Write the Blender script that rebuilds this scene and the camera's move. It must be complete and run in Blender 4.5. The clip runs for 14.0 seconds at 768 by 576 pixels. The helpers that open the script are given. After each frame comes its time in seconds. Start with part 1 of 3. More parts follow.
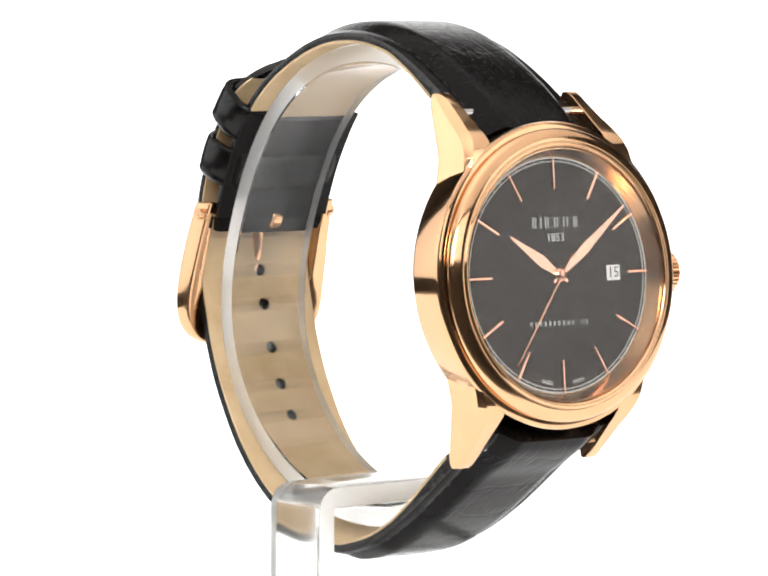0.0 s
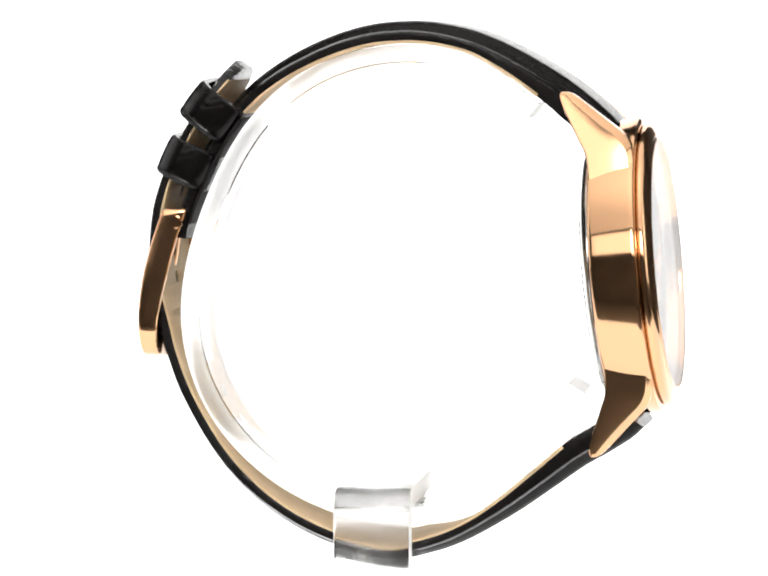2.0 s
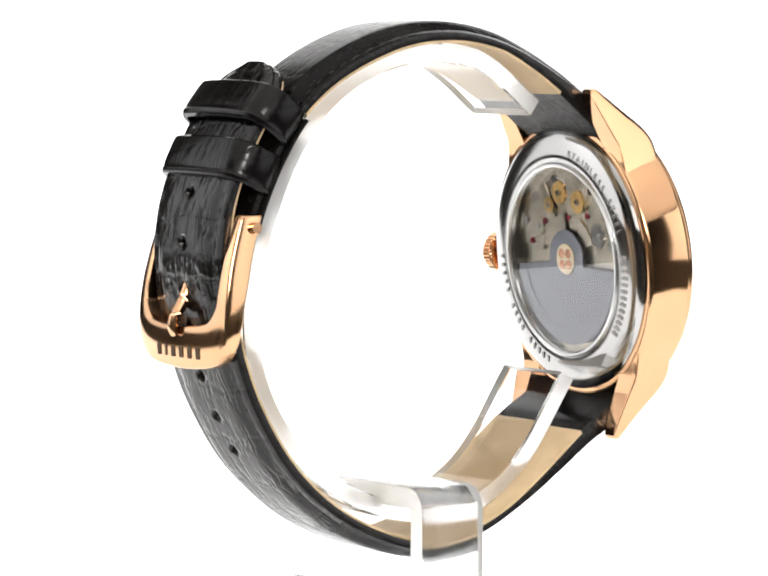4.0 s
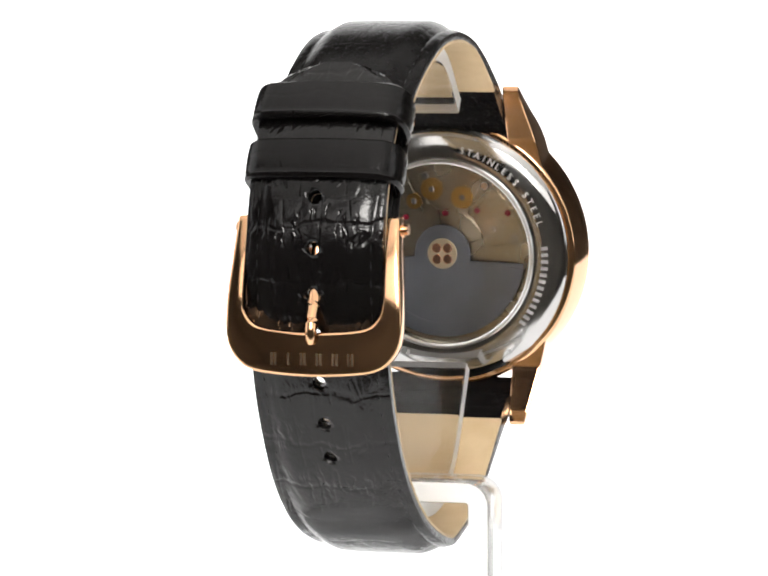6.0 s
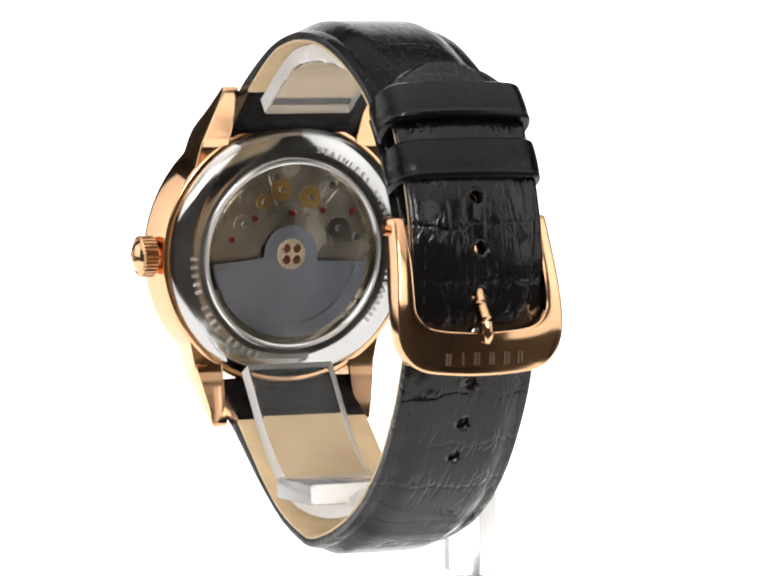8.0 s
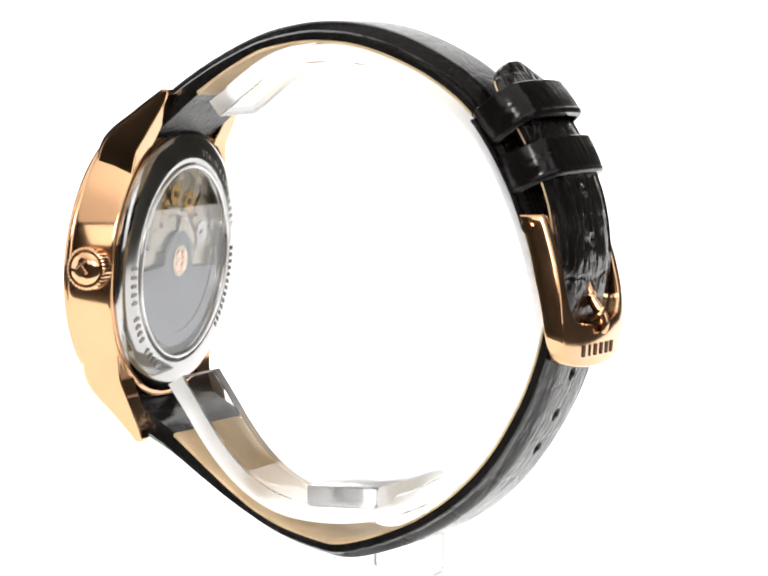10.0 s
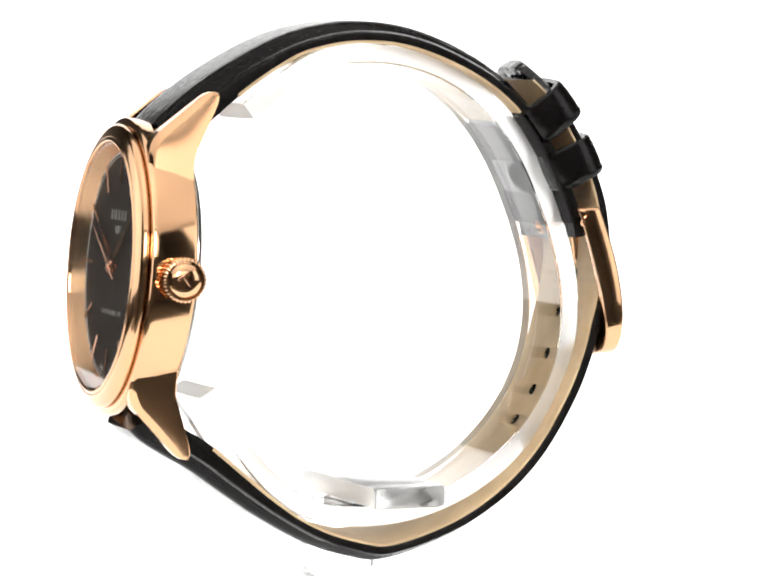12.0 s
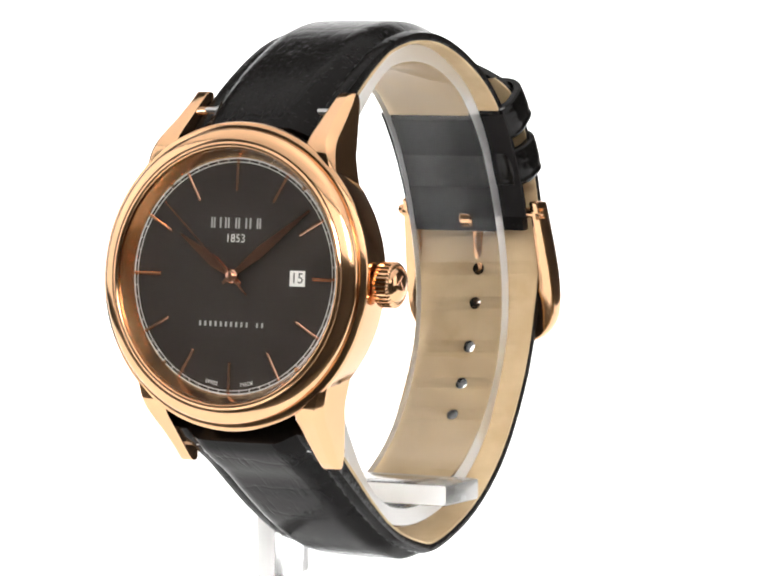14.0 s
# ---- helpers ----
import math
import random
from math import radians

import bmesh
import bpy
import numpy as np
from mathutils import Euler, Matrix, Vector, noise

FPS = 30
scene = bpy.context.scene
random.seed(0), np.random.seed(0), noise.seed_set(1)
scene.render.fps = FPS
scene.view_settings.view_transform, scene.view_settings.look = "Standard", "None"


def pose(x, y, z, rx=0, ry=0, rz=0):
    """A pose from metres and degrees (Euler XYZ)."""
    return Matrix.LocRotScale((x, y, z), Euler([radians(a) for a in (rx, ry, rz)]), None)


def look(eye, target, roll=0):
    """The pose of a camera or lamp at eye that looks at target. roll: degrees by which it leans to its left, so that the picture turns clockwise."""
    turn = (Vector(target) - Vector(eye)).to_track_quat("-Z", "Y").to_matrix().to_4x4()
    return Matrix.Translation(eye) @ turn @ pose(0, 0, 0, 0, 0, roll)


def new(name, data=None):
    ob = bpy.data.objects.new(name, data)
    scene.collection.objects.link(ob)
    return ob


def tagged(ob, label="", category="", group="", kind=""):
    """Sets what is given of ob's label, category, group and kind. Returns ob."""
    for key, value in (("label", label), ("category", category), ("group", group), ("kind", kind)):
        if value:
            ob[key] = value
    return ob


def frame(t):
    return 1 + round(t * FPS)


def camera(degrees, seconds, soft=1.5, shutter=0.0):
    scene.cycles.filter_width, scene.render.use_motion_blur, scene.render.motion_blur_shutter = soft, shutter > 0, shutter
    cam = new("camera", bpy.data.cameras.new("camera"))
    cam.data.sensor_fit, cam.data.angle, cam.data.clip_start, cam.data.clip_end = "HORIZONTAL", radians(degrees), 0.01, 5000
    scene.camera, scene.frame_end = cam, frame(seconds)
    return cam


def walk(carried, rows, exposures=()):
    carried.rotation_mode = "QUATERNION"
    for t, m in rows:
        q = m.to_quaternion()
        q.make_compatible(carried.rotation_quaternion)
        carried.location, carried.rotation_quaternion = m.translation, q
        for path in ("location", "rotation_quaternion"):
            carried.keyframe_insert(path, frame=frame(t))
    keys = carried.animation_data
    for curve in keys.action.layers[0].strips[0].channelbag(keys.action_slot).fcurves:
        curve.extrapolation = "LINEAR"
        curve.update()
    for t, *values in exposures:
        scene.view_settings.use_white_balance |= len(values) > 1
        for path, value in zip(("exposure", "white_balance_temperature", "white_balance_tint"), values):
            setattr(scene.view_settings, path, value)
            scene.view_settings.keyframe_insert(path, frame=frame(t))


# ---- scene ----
# ---- camera: a long lens on a tripod, looking slightly down ----
cam = camera(10.39, 14.0, soft=2.1)
AIM = (0.00054, 0.0, 0.0)
EYE = (AIM[0], -0.587 * math.cos(radians(3.8)), 0.587 * math.sin(radians(3.8)))
VIEW = look(EYE, AIM, 0.05)
walk(cam, [(0.0, VIEW), (14.0, VIEW)])

# ---- world: a closed room; the light comes from the studio's softboxes ----
world = bpy.data.worlds.new("studio_room")
scene.world = world
world.use_nodes = True
world.node_tree.nodes["Background"].inputs["Color"].default_value = (0.9, 0.95, 1.0, 1)
world.node_tree.nodes["Background"].inputs["Strength"].default_value = 0.03
SIDE_GLOW, TOP_GLOW, KEY_GLOW, BACKDROP_GLOW = 1.05, 0.75, 40.0, 1.15


# ---- materials ----
def material(name, color, rough=0.5, metal=0.0):
    m = bpy.data.materials.new(name)
    m.use_nodes = True
    b = m.node_tree.nodes["Principled BSDF"]
    b.inputs["Base Color"].default_value = (*color, 1)
    b.inputs["Roughness"].default_value = rough
    b.inputs["Metallic"].default_value = metal
    return m, m.node_tree, b


def add(nt, kind, **values):
    n = nt.nodes.new(kind)
    for key, v in values.items():
        n.inputs[key.replace("_", " ")].default_value = v
    return n


def ramp(nt, source, low, high, p0=0.0, p1=1.0):
    r = nt.nodes.new("ShaderNodeValToRGB")
    r.color_ramp.elements[0].position, r.color_ramp.elements[1].position = p0, p1
    r.color_ramp.elements[0].color, r.color_ramp.elements[1].color = (*low, 1), (*high, 1)
    nt.links.new(source, r.inputs["Fac"])
    return r.outputs["Color"]


def worn(name, color, rough, metal, scale=900.0, spread=0.06, bump=0.0, tint=0.08):
    """A surface with fine grain and slow patches in colour and gloss."""
    m, nt, b = material(name, color, rough, metal)
    co = nt.nodes.new("ShaderNodeTexCoord").outputs["Object"]
    fine = add(nt, "ShaderNodeTexNoise", Scale=scale, Detail=3.0)
    slow = add(nt, "ShaderNodeTexNoise", Scale=scale / 9, Detail=2.0)
    nt.links.new(co, fine.inputs["Vector"])
    nt.links.new(co, slow.inputs["Vector"])
    c = ramp(nt, slow.outputs["Fac"], [x * (1 - tint) for x in color], [min(1, x * (1 + tint)) for x in color], 0.3, 0.7)
    nt.links.new(c, b.inputs["Base Color"])
    r = ramp(nt, slow.outputs["Fac"], [max(0.02, rough - spread)] * 3, [rough + spread] * 3, 0.3, 0.7)
    nt.links.new(r, b.inputs["Roughness"])
    if bump:
        bp = add(nt, "ShaderNodeBump", Strength=bump, Distance=0.0001)
        nt.links.new(fine.outputs["Fac"], bp.inputs["Height"])
        nt.links.new(bp.outputs["Normal"], b.inputs["Normal"])
    return m


def leather(name, relief, gloss, fade=(62.0, 90.0), rough=(0.12, 0.24), index=(1.5, 1.5)):
    """Black embossed hide: rows of scales split by cross creases, with short wrinkles running out of each crease; laid out in millimetres on the UV map."""
    m, nt, b = material(name, (0.005, 0.0044, 0.0044), 0.3)
    b.inputs["Specular IOR Level"].default_value = gloss
    uv = nt.nodes.new("ShaderNodeUVMap").outputs["UV"]
    link = nt.links.new

    def calc(op, x, y=None, z=None, clamp=False):
        n = nt.nodes.new("ShaderNodeMath")
        n.operation, n.use_clamp = op, clamp
        for k, v in enumerate((x, y, z)):
            if isinstance(v, (int, float)):
                n.inputs[k].default_value = v
            elif v is not None:
                link(v, n.inputs[k])
        return n.outputs[0]

    def step(value, low, high):
        n = add(nt, "ShaderNodeMapRange")
        n.interpolation_type = "SMOOTHSTEP"
        n.inputs["From Min"].default_value, n.inputs["From Max"].default_value = low, high
        link(value, n.inputs["Value"])
        return n.outputs["Result"]

    def noise(scale, detail=2.0, vector=uv):
        n = add(nt, "ShaderNodeTexNoise", Scale=scale, Detail=detail)
        link(vector, n.inputs["Vector"])
        return n.outputs["Fac"]

    def joined(x, y):
        n = nt.nodes.new("ShaderNodeCombineXYZ")
        link(x, n.inputs[0])
        link(y, n.inputs[1])
        return n.outputs[0]

    sep = nt.nodes.new("ShaderNodeSeparateXYZ")
    link(uv, sep.inputs["Vector"])
    across, along = sep.outputs["X"], sep.outputs["Y"]
    waved = calc("MULTIPLY_ADD", noise(0.16), 5.0, along)
    rows = calc("DIVIDE", waved, 7.6)
    fraction = calc("FRACT", rows)
    near = calc("MULTIPLY", calc("ABSOLUTE", calc("SUBTRACT", fraction, 0.5)), 7.6)
    crease = step(near, 0.05, 0.55)
    # wrinkles: cells drawn out along the strap, shifted from row to row
    shift = calc("MULTIPLY", calc("FLOOR", rows), 17.3)
    u = calc("ADD", calc("MULTIPLY_ADD", noise(0.45), 1.6, calc("MULTIPLY", across, 0.78)), shift)
    cells = nt.nodes.new("ShaderNodeTexVoronoi")
    cells.feature = "DISTANCE_TO_EDGE"
    cells.inputs["Scale"].default_value = 1.0
    link(joined(u, calc("MULTIPLY", waved, 0.11)), cells.inputs["Vector"])
    groove = step(cells.outputs["Distance"], 0.0, 0.16)
    beside = calc("SUBTRACT", 1.0, step(near, 0.8, 3.4))
    patchy = step(noise(0.22, 1.0), 0.38, 0.6)
    wrinkle = calc("SUBTRACT", 1.0, calc("MULTIPLY", calc("MULTIPLY", calc("SUBTRACT", 1.0, groove), beside), patchy))
    # long creases between the scales of one row
    wide = nt.nodes.new("ShaderNodeTexVoronoi")
    wide.feature = "DISTANCE_TO_EDGE"
    wide.inputs["Scale"].default_value = 1.0
    link(joined(calc("MULTIPLY_ADD", across, 0.2, shift), calc("MULTIPLY", waved, 0.03)), wide.inputs["Vector"])
    split = step(wide.outputs["Distance"], 0.0, 0.05)
    height = calc("ADD", calc("MULTIPLY", crease, 0.5), calc("MULTIPLY", wrinkle, 1.0))
    height = calc("MULTIPLY_ADD", split, 0.35, height)
    height = calc("MULTIPLY_ADD", noise(0.6, 1.0), 0.5, height)
    height = calc("MULTIPLY_ADD", noise(2.6, 2.0), 0.22, height)
    lasting = add(nt, "ShaderNodeMapRange")
    for key, v in (("From Min", fade[0]), ("From Max", fade[1]), ("To Min", 1.0), ("To Max", 0.22)):
        lasting.inputs[key].default_value = v
    link(along, lasting.inputs["Value"])
    height = calc("MULTIPLY", height, lasting.outputs["Result"])
    polish = add(nt, "ShaderNodeMapRange")
    for key, v in (("From Min", fade[0]), ("From Max", fade[1]), ("To Min", index[0]), ("To Max", index[1])):
        polish.inputs[key].default_value = v
    link(along, polish.inputs["Value"])
    link(polish.outputs["Result"], b.inputs["IOR"])
    bump = add(nt, "ShaderNodeBump", Strength=relief, Distance=0.0004)
    link(height, bump.inputs["Height"])
    link(bump.outputs["Normal"], b.inputs["Normal"])
    link(ramp(nt, noise(1.3, 3.0), [rough[1]] * 3, [rough[0]] * 3, 0.35, 0.65), b.inputs["Roughness"])
    return m


def lining_leather(name):
    m, nt, b = material(name, (0.52, 0.38, 0.23), 0.6)
    uv = nt.nodes.new("ShaderNodeUVMap").outputs["UV"]
    grain = add(nt, "ShaderNodeTexNoise", Scale=5.0, Detail=4.0)
    patch = add(nt, "ShaderNodeTexNoise", Scale=0.18, Detail=3.0)
    nt.links.new(uv, grain.inputs["Vector"])
    nt.links.new(uv, patch.inputs["Vector"])
    nt.links.new(ramp(nt, patch.outputs["Fac"], (0.52, 0.375, 0.21), (0.63, 0.48, 0.29), 0.3, 0.7), b.inputs["Base Color"])
    bp = add(nt, "ShaderNodeBump", Strength=0.35, Distance=0.0001)
    nt.links.new(grain.outputs["Fac"], bp.inputs["Height"])
    nt.links.new(bp.outputs["Normal"], b.inputs["Normal"])
    return m


def clear(name, tint=(1, 1, 1), rough=0.0, ior=1.49):
    m, nt, b = material(name, tint, rough)
    b.inputs["Transmission Weight"].default_value = 1.0
    b.inputs["IOR"].default_value = ior
    return m


def coated_glass(name, facing, grazing):
    """A thin flat pane: clear, with a weak mirror that strengthens at a slant."""
    m, nt, b = material(name, (1, 1, 1), 0.0)
    nt.nodes.remove(b)
    slant = add(nt, "ShaderNodeLayerWeight", Blend=0.5)
    steep = nt.nodes.new("ShaderNodeMath")
    steep.operation = "POWER"
    nt.links.new(slant.outputs["Facing"], steep.inputs[0])
    steep.inputs[1].default_value = 2.5
    gloss = nt.nodes.new("ShaderNodeMath")
    gloss.operation = "MULTIPLY_ADD"
    nt.links.new(steep.outputs["Value"], gloss.inputs[0])
    gloss.inputs[1].default_value = grazing - facing
    gloss.inputs[2].default_value = facing
    mixer = nt.nodes.new("ShaderNodeMixShader")
    nt.links.new(gloss.outputs["Value"], mixer.inputs[0])
    nt.links.new(nt.nodes.new("ShaderNodeBsdfTransparent").outputs[0], mixer.inputs[1])
    shine = add(nt, "ShaderNodeBsdfAnisotropic", Roughness=0.0)
    nt.links.new(shine.outputs[0], mixer.inputs[2])
    nt.links.new(mixer.outputs[0], nt.nodes["Material Output"].inputs["Surface"])
    return m


def glowing(name, color, strength):
    m, nt, b = material(name, (0.8, 0.8, 0.8), 0.8)
    b.inputs["Emission Color"].default_value = (*color, 1)
    b.inputs["Emission Strength"].default_value = strength
    return m


GOLD = worn("polished_rose_gold", (0.71, 0.42, 0.235), 0.095, 1.0, 700, 0.03, 0.01, 0.04)
GOLD_SATIN = worn("satin_rose_gold", (0.78, 0.44, 0.28), 0.24, 1.0, 1500, 0.05, 0.05, 0.05)
FLANGE = worn("flange_rose_gold", (0.74, 0.47, 0.27), 0.22, 1.0, 1500, 0.05, 0.0, 0.05)
HAND_GOLD = worn("hand_rose_gold", (0.78, 0.45, 0.32), 0.12, 1.0, 1500, 0.04, 0.0, 0.05)
STEEL = worn("polished_steel", (0.46, 0.455, 0.45), 0.11, 1.0, 800, 0.05, 0.03, 0.05)
RIM = worn("bright_rim_steel", (0.78, 0.78, 0.78), 0.3, 1.0, 800, 0.05, 0.03, 0.05)
STEEL_DARK = worn("rotor_steel", (0.2, 0.21, 0.24), 0.38, 1.0, 1200, 0.06, 0.1, 0.1)
BRIDGE = worn("plated_bridge", (0.5, 0.455, 0.375), 0.24, 1.0, 1200, 0.08, 0.1, 0.15)
BRASS = worn("gilt_brass", (0.62, 0.40, 0.15), 0.25, 1.0, 1200, 0.05, 0.0, 0.06)
HUB_GOLD = worn("pale_gilt_hub", (0.74, 0.63, 0.45), 0.3, 1.0, 1200, 0.05, 0.0, 0.06)
RUBY = worn("ruby", (0.13, 0.008, 0.018), 0.1, 0.0, 900, 0.02)
DIAL = worn("dark_brown_dial", (0.042, 0.036, 0.033), 0.5, 0.0, 60, 0.004, 0.0, 0.03)
DIAL.node_tree.nodes["Principled BSDF"].inputs["Specular IOR Level"].default_value = 0.0
BAR_INK = worn("fine_silver_print", (0.42, 0.415, 0.4), 0.5, 0.0, 2000, 0.05)
INK = worn("silver_ink", (0.72, 0.71, 0.68), 0.45, 0.0, 2000, 0.05)
DATE_WHITE = worn("date_disc_white", (0.78, 0.77, 0.74), 0.5, 0.0, 2000, 0.05, 0.0, 0.03)
BLACK_INK = worn("black_ink", (0.01, 0.01, 0.01), 0.5, 0.0, 2000, 0.05)
ENGRAVED_STEEL = worn("engraved_steel", (0.42, 0.41, 0.40), 0.5, 0.9, 2000, 0.05)
ENGRAVED = worn("engraved_metal", (0.11, 0.07, 0.04), 0.5, 0.5, 2000, 0.05)
HIDE = leather("black_embossed_leather", 0.32, 0.3, rough=(0.08, 0.16), index=(1.5, 1.2))
HIDE_LOOP = leather("black_loop_leather", 0.12, 0.2)
HIDE_SMOOTH = leather("black_polished_leather", 0.11, 0.35, (200.0, 300.0), (0.16, 0.28), (1.2, 1.2))
LINING = lining_leather("tan_leather_lining")
EDGE = worn("black_painted_leather_edge", (0.008, 0.007, 0.007), 0.2, 0.0, 1100, 0.05, 0.9, 0.2)
EDGE.node_tree.nodes["Principled BSDF"].inputs["Specular IOR Level"].default_value = 0.4
FOLD = worn("black_lining_leather", (0.012, 0.011, 0.011), 0.5, 0.0, 1500, 0.08, 0.3, 0.2)
FOLD.node_tree.nodes["Principled BSDF"].inputs["IOR"].default_value = 1.15
THREAD = worn("black_thread", (0.008, 0.008, 0.008), 0.5, 0.0, 4000, 0.08, 0.3, 0.2)
THREAD.node_tree.nodes["Principled BSDF"].inputs["Specular IOR Level"].default_value = 0.3
CRYSTAL = coated_glass("sapphire_crystal", 0.012, 0.45)
ACRYLIC = clear("clear_acrylic", (0.99, 0.993, 0.993), 0.02, 1.3)
ACRYLIC.node_tree.nodes["Principled BSDF"].inputs["Transmission Weight"].default_value = 1.0
ACRYLIC.node_tree.nodes["Principled BSDF"].inputs["Specular IOR Level"].default_value = 0.08
ACRYLIC_BAR = clear("thick_clear_acrylic", (0.985, 0.99, 0.99), 0.16, 1.49)
FROSTED = worn("sawn_acrylic_edge", (0.985, 0.99, 0.99), 0.45, 0.0, 1500, 0.08, 0.3, 0.02)
FROSTED.node_tree.nodes["Principled BSDF"].inputs["Transmission Weight"].default_value = 0.75
SAWN = worn("white_sawn_acrylic_edge", (0.97, 0.975, 0.975), 0.4, 0.0, 1500, 0.08, 0.3, 0.02)
SAWN.node_tree.nodes["Principled BSDF"].inputs["Transmission Weight"].default_value = 0.15
FABRIC = worn("black_softbox_fabric", (0.03, 0.03, 0.03), 0.8, 0.0, 300, 0.05, 0.3)
ROOM = worn("grey_studio_paint", (0.34, 0.32, 0.29), 0.8, 0.0, 20, 0.05, 0.1)
def diffuser_cloth(name, color, edge, middle, reach):
    """A lamp behind cloth: brightest in the middle, falling off to the rim."""
    m, nt, b = material(name, (0.8, 0.8, 0.8), 0.8)
    co = nt.nodes.new("ShaderNodeTexCoord").outputs["Object"]
    far = nt.nodes.new("ShaderNodeVectorMath")
    far.operation = "LENGTH"
    nt.links.new(co, far.inputs[0])
    mr = add(nt, "ShaderNodeMapRange")
    mr.interpolation_type = "SMOOTHSTEP"
    for key, v in (("From Min", 0.0), ("From Max", reach), ("To Min", middle), ("To Max", edge)):
        mr.inputs[key].default_value = v
    nt.links.new(far.outputs["Value"], mr.inputs["Value"])
    b.inputs["Emission Color"].default_value = (*color, 1)
    nt.links.new(mr.outputs["Result"], b.inputs["Emission Strength"])
    return m


SIDE_LIGHT = diffuser_cloth("side_diffuser", (0.98, 0.99, 1.0), 0.85 * SIDE_GLOW, 1.3 * SIDE_GLOW, 0.25)
TOP_LIGHT = diffuser_cloth("top_diffuser", (1.0, 0.96, 0.91), 0.75 * TOP_GLOW, 2.0 * TOP_GLOW, 0.45)
KEY_LIGHT = diffuser_cloth("key_diffuser", (1.0, 0.97, 0.93), 0.045 * KEY_GLOW, 1.0 * KEY_GLOW, 0.21)
# the white sheet glows by itself; no lamps stand behind it
BACKDROP = glowing("glowing_white_acrylic", (1.0, 1.0, 1.0), BACKDROP_GLOW)


def sheet_glow(m, near, far):
    """Grades the sheet's own emission, standing in for lamplight: weaker in front, full behind."""
    nt = m.node_tree
    sep = nt.nodes.new("ShaderNodeSeparateXYZ")
    nt.links.new(nt.nodes.new("ShaderNodeTexCoord").outputs["Object"], sep.inputs["Vector"])
    mr = add(nt, "ShaderNodeMapRange")
    mr.interpolation_type = "SMOOTHSTEP"
    for key, v in (("From Min", 0.1), ("From Max", 0.4), ("To Min", near), ("To Max", far)):
        mr.inputs[key].default_value = v
    nt.links.new(sep.outputs["Y"], mr.inputs["Value"])
    nt.links.new(mr.outputs["Result"], nt.nodes["Principled BSDF"].inputs["Emission Strength"])


sheet_glow(BACKDROP, 0.75, BACKDROP_GLOW)


# ---- mesh helpers; shapes are drawn in millimetres ----
MM = 0.001


def mesh_from(name, bm, mat, smooth=35):
    bmesh.ops.recalc_face_normals(bm, faces=bm.faces)
    bmesh.ops.scale(bm, vec=(MM, MM, MM), verts=bm.verts)
    me = bpy.data.meshes.new(name)
    bm.to_mesh(me)
    bm.free()
    for p in me.polygons:
        p.use_smooth = True
    me.set_sharp_from_angle(angle=radians(smooth))
    me.materials.append(mat)
    return me


def part(name, bm, mat, parent, label="", smooth=35):
    ob = new(name, mesh_from(name, bm, mat, smooth))
    ob.parent = parent
    return tagged(ob, label)


def thing(name, label, category, group=""):
    return tagged(new(name), label, category, group)


def grid_faces(bm, rows, closed_u=True, closed_v=False):
    n, k = len(rows), len(rows[0])
    for i in range(n if closed_v else n - 1):
        a, b = rows[i], rows[(i + 1) % n]
        for j in range(k if closed_u else k - 1):
            bm.faces.new((a[j], a[(j + 1) % k], b[(j + 1) % k], b[j]))


def lathe(profile, m=Matrix(), seg=96, closed=True, bm=None, arc=360.0, start=0.0):
    """Turns a profile of (radius, height) about z; closed: the profile is a loop."""
    bm = bm or bmesh.new()
    whole = arc >= 360
    count = seg if whole else seg + 1
    rows = []
    for i in range(count):
        a = radians(start) + radians(arc) * i / seg
        rows.append([bm.verts.new(m @ Vector((r * math.cos(a), r * math.sin(a), h))) for r, h in profile])
    grid_faces(bm, rows, closed_u=closed, closed_v=whole)
    if not whole and closed:
        bm.faces.new(rows[0])
        bm.faces.new(rows[-1])
    if not closed:
        for e in (0, -1):
            if abs(profile[e][0]) > 1e-6 and whole:
                bm.faces.new([r[e] for r in rows])
    bmesh.ops.remove_doubles(bm, verts=bm.verts, dist=1e-5)
    return bm


def disc(radius, h0, h1, m=Matrix(), seg=48, bevel=0.0):
    b = min(bevel, abs(h1 - h0) / 2)
    return lathe([(radius - b, h0), (radius, h0 + b), (radius, h1 - b), (radius - b, h1)], m, seg, closed=False)


def prism(points, h0, h1, m=Matrix(), bevel=0.0, segments=2, bm=None):
    """A flat outline (x, y) raised from h0 to h1, with rounded edges."""
    out = bmesh.new()
    low = [out.verts.new((x, y, h0)) for x, y in points]
    top = [out.verts.new((x, y, h1)) for x, y in points]
    out.faces.new(low[::-1])
    out.faces.new(top)
    for i in range(len(points)):
        j = (i + 1) % len(points)
        out.faces.new((low[i], low[j], top[j], top[i]))
    if bevel:
        bmesh.ops.bevel(out, geom=list(out.edges), offset=bevel, segments=segments, affect="EDGES", profile=0.6, clamp_overlap=True)
    bmesh.ops.transform(out, matrix=m, verts=out.verts)
    if bm is None:
        return out
    me = bpy.data.meshes.new("tmp")
    out.to_mesh(me)
    out.free()
    bm.from_mesh(me)
    bpy.data.meshes.remove(me)
    return bm


def rect(w, h, cx=0.0, cy=0.0):
    return [(cx - w / 2, cy - h / 2), (cx + w / 2, cy - h / 2), (cx + w / 2, cy + h / 2), (cx - w / 2, cy + h / 2)]


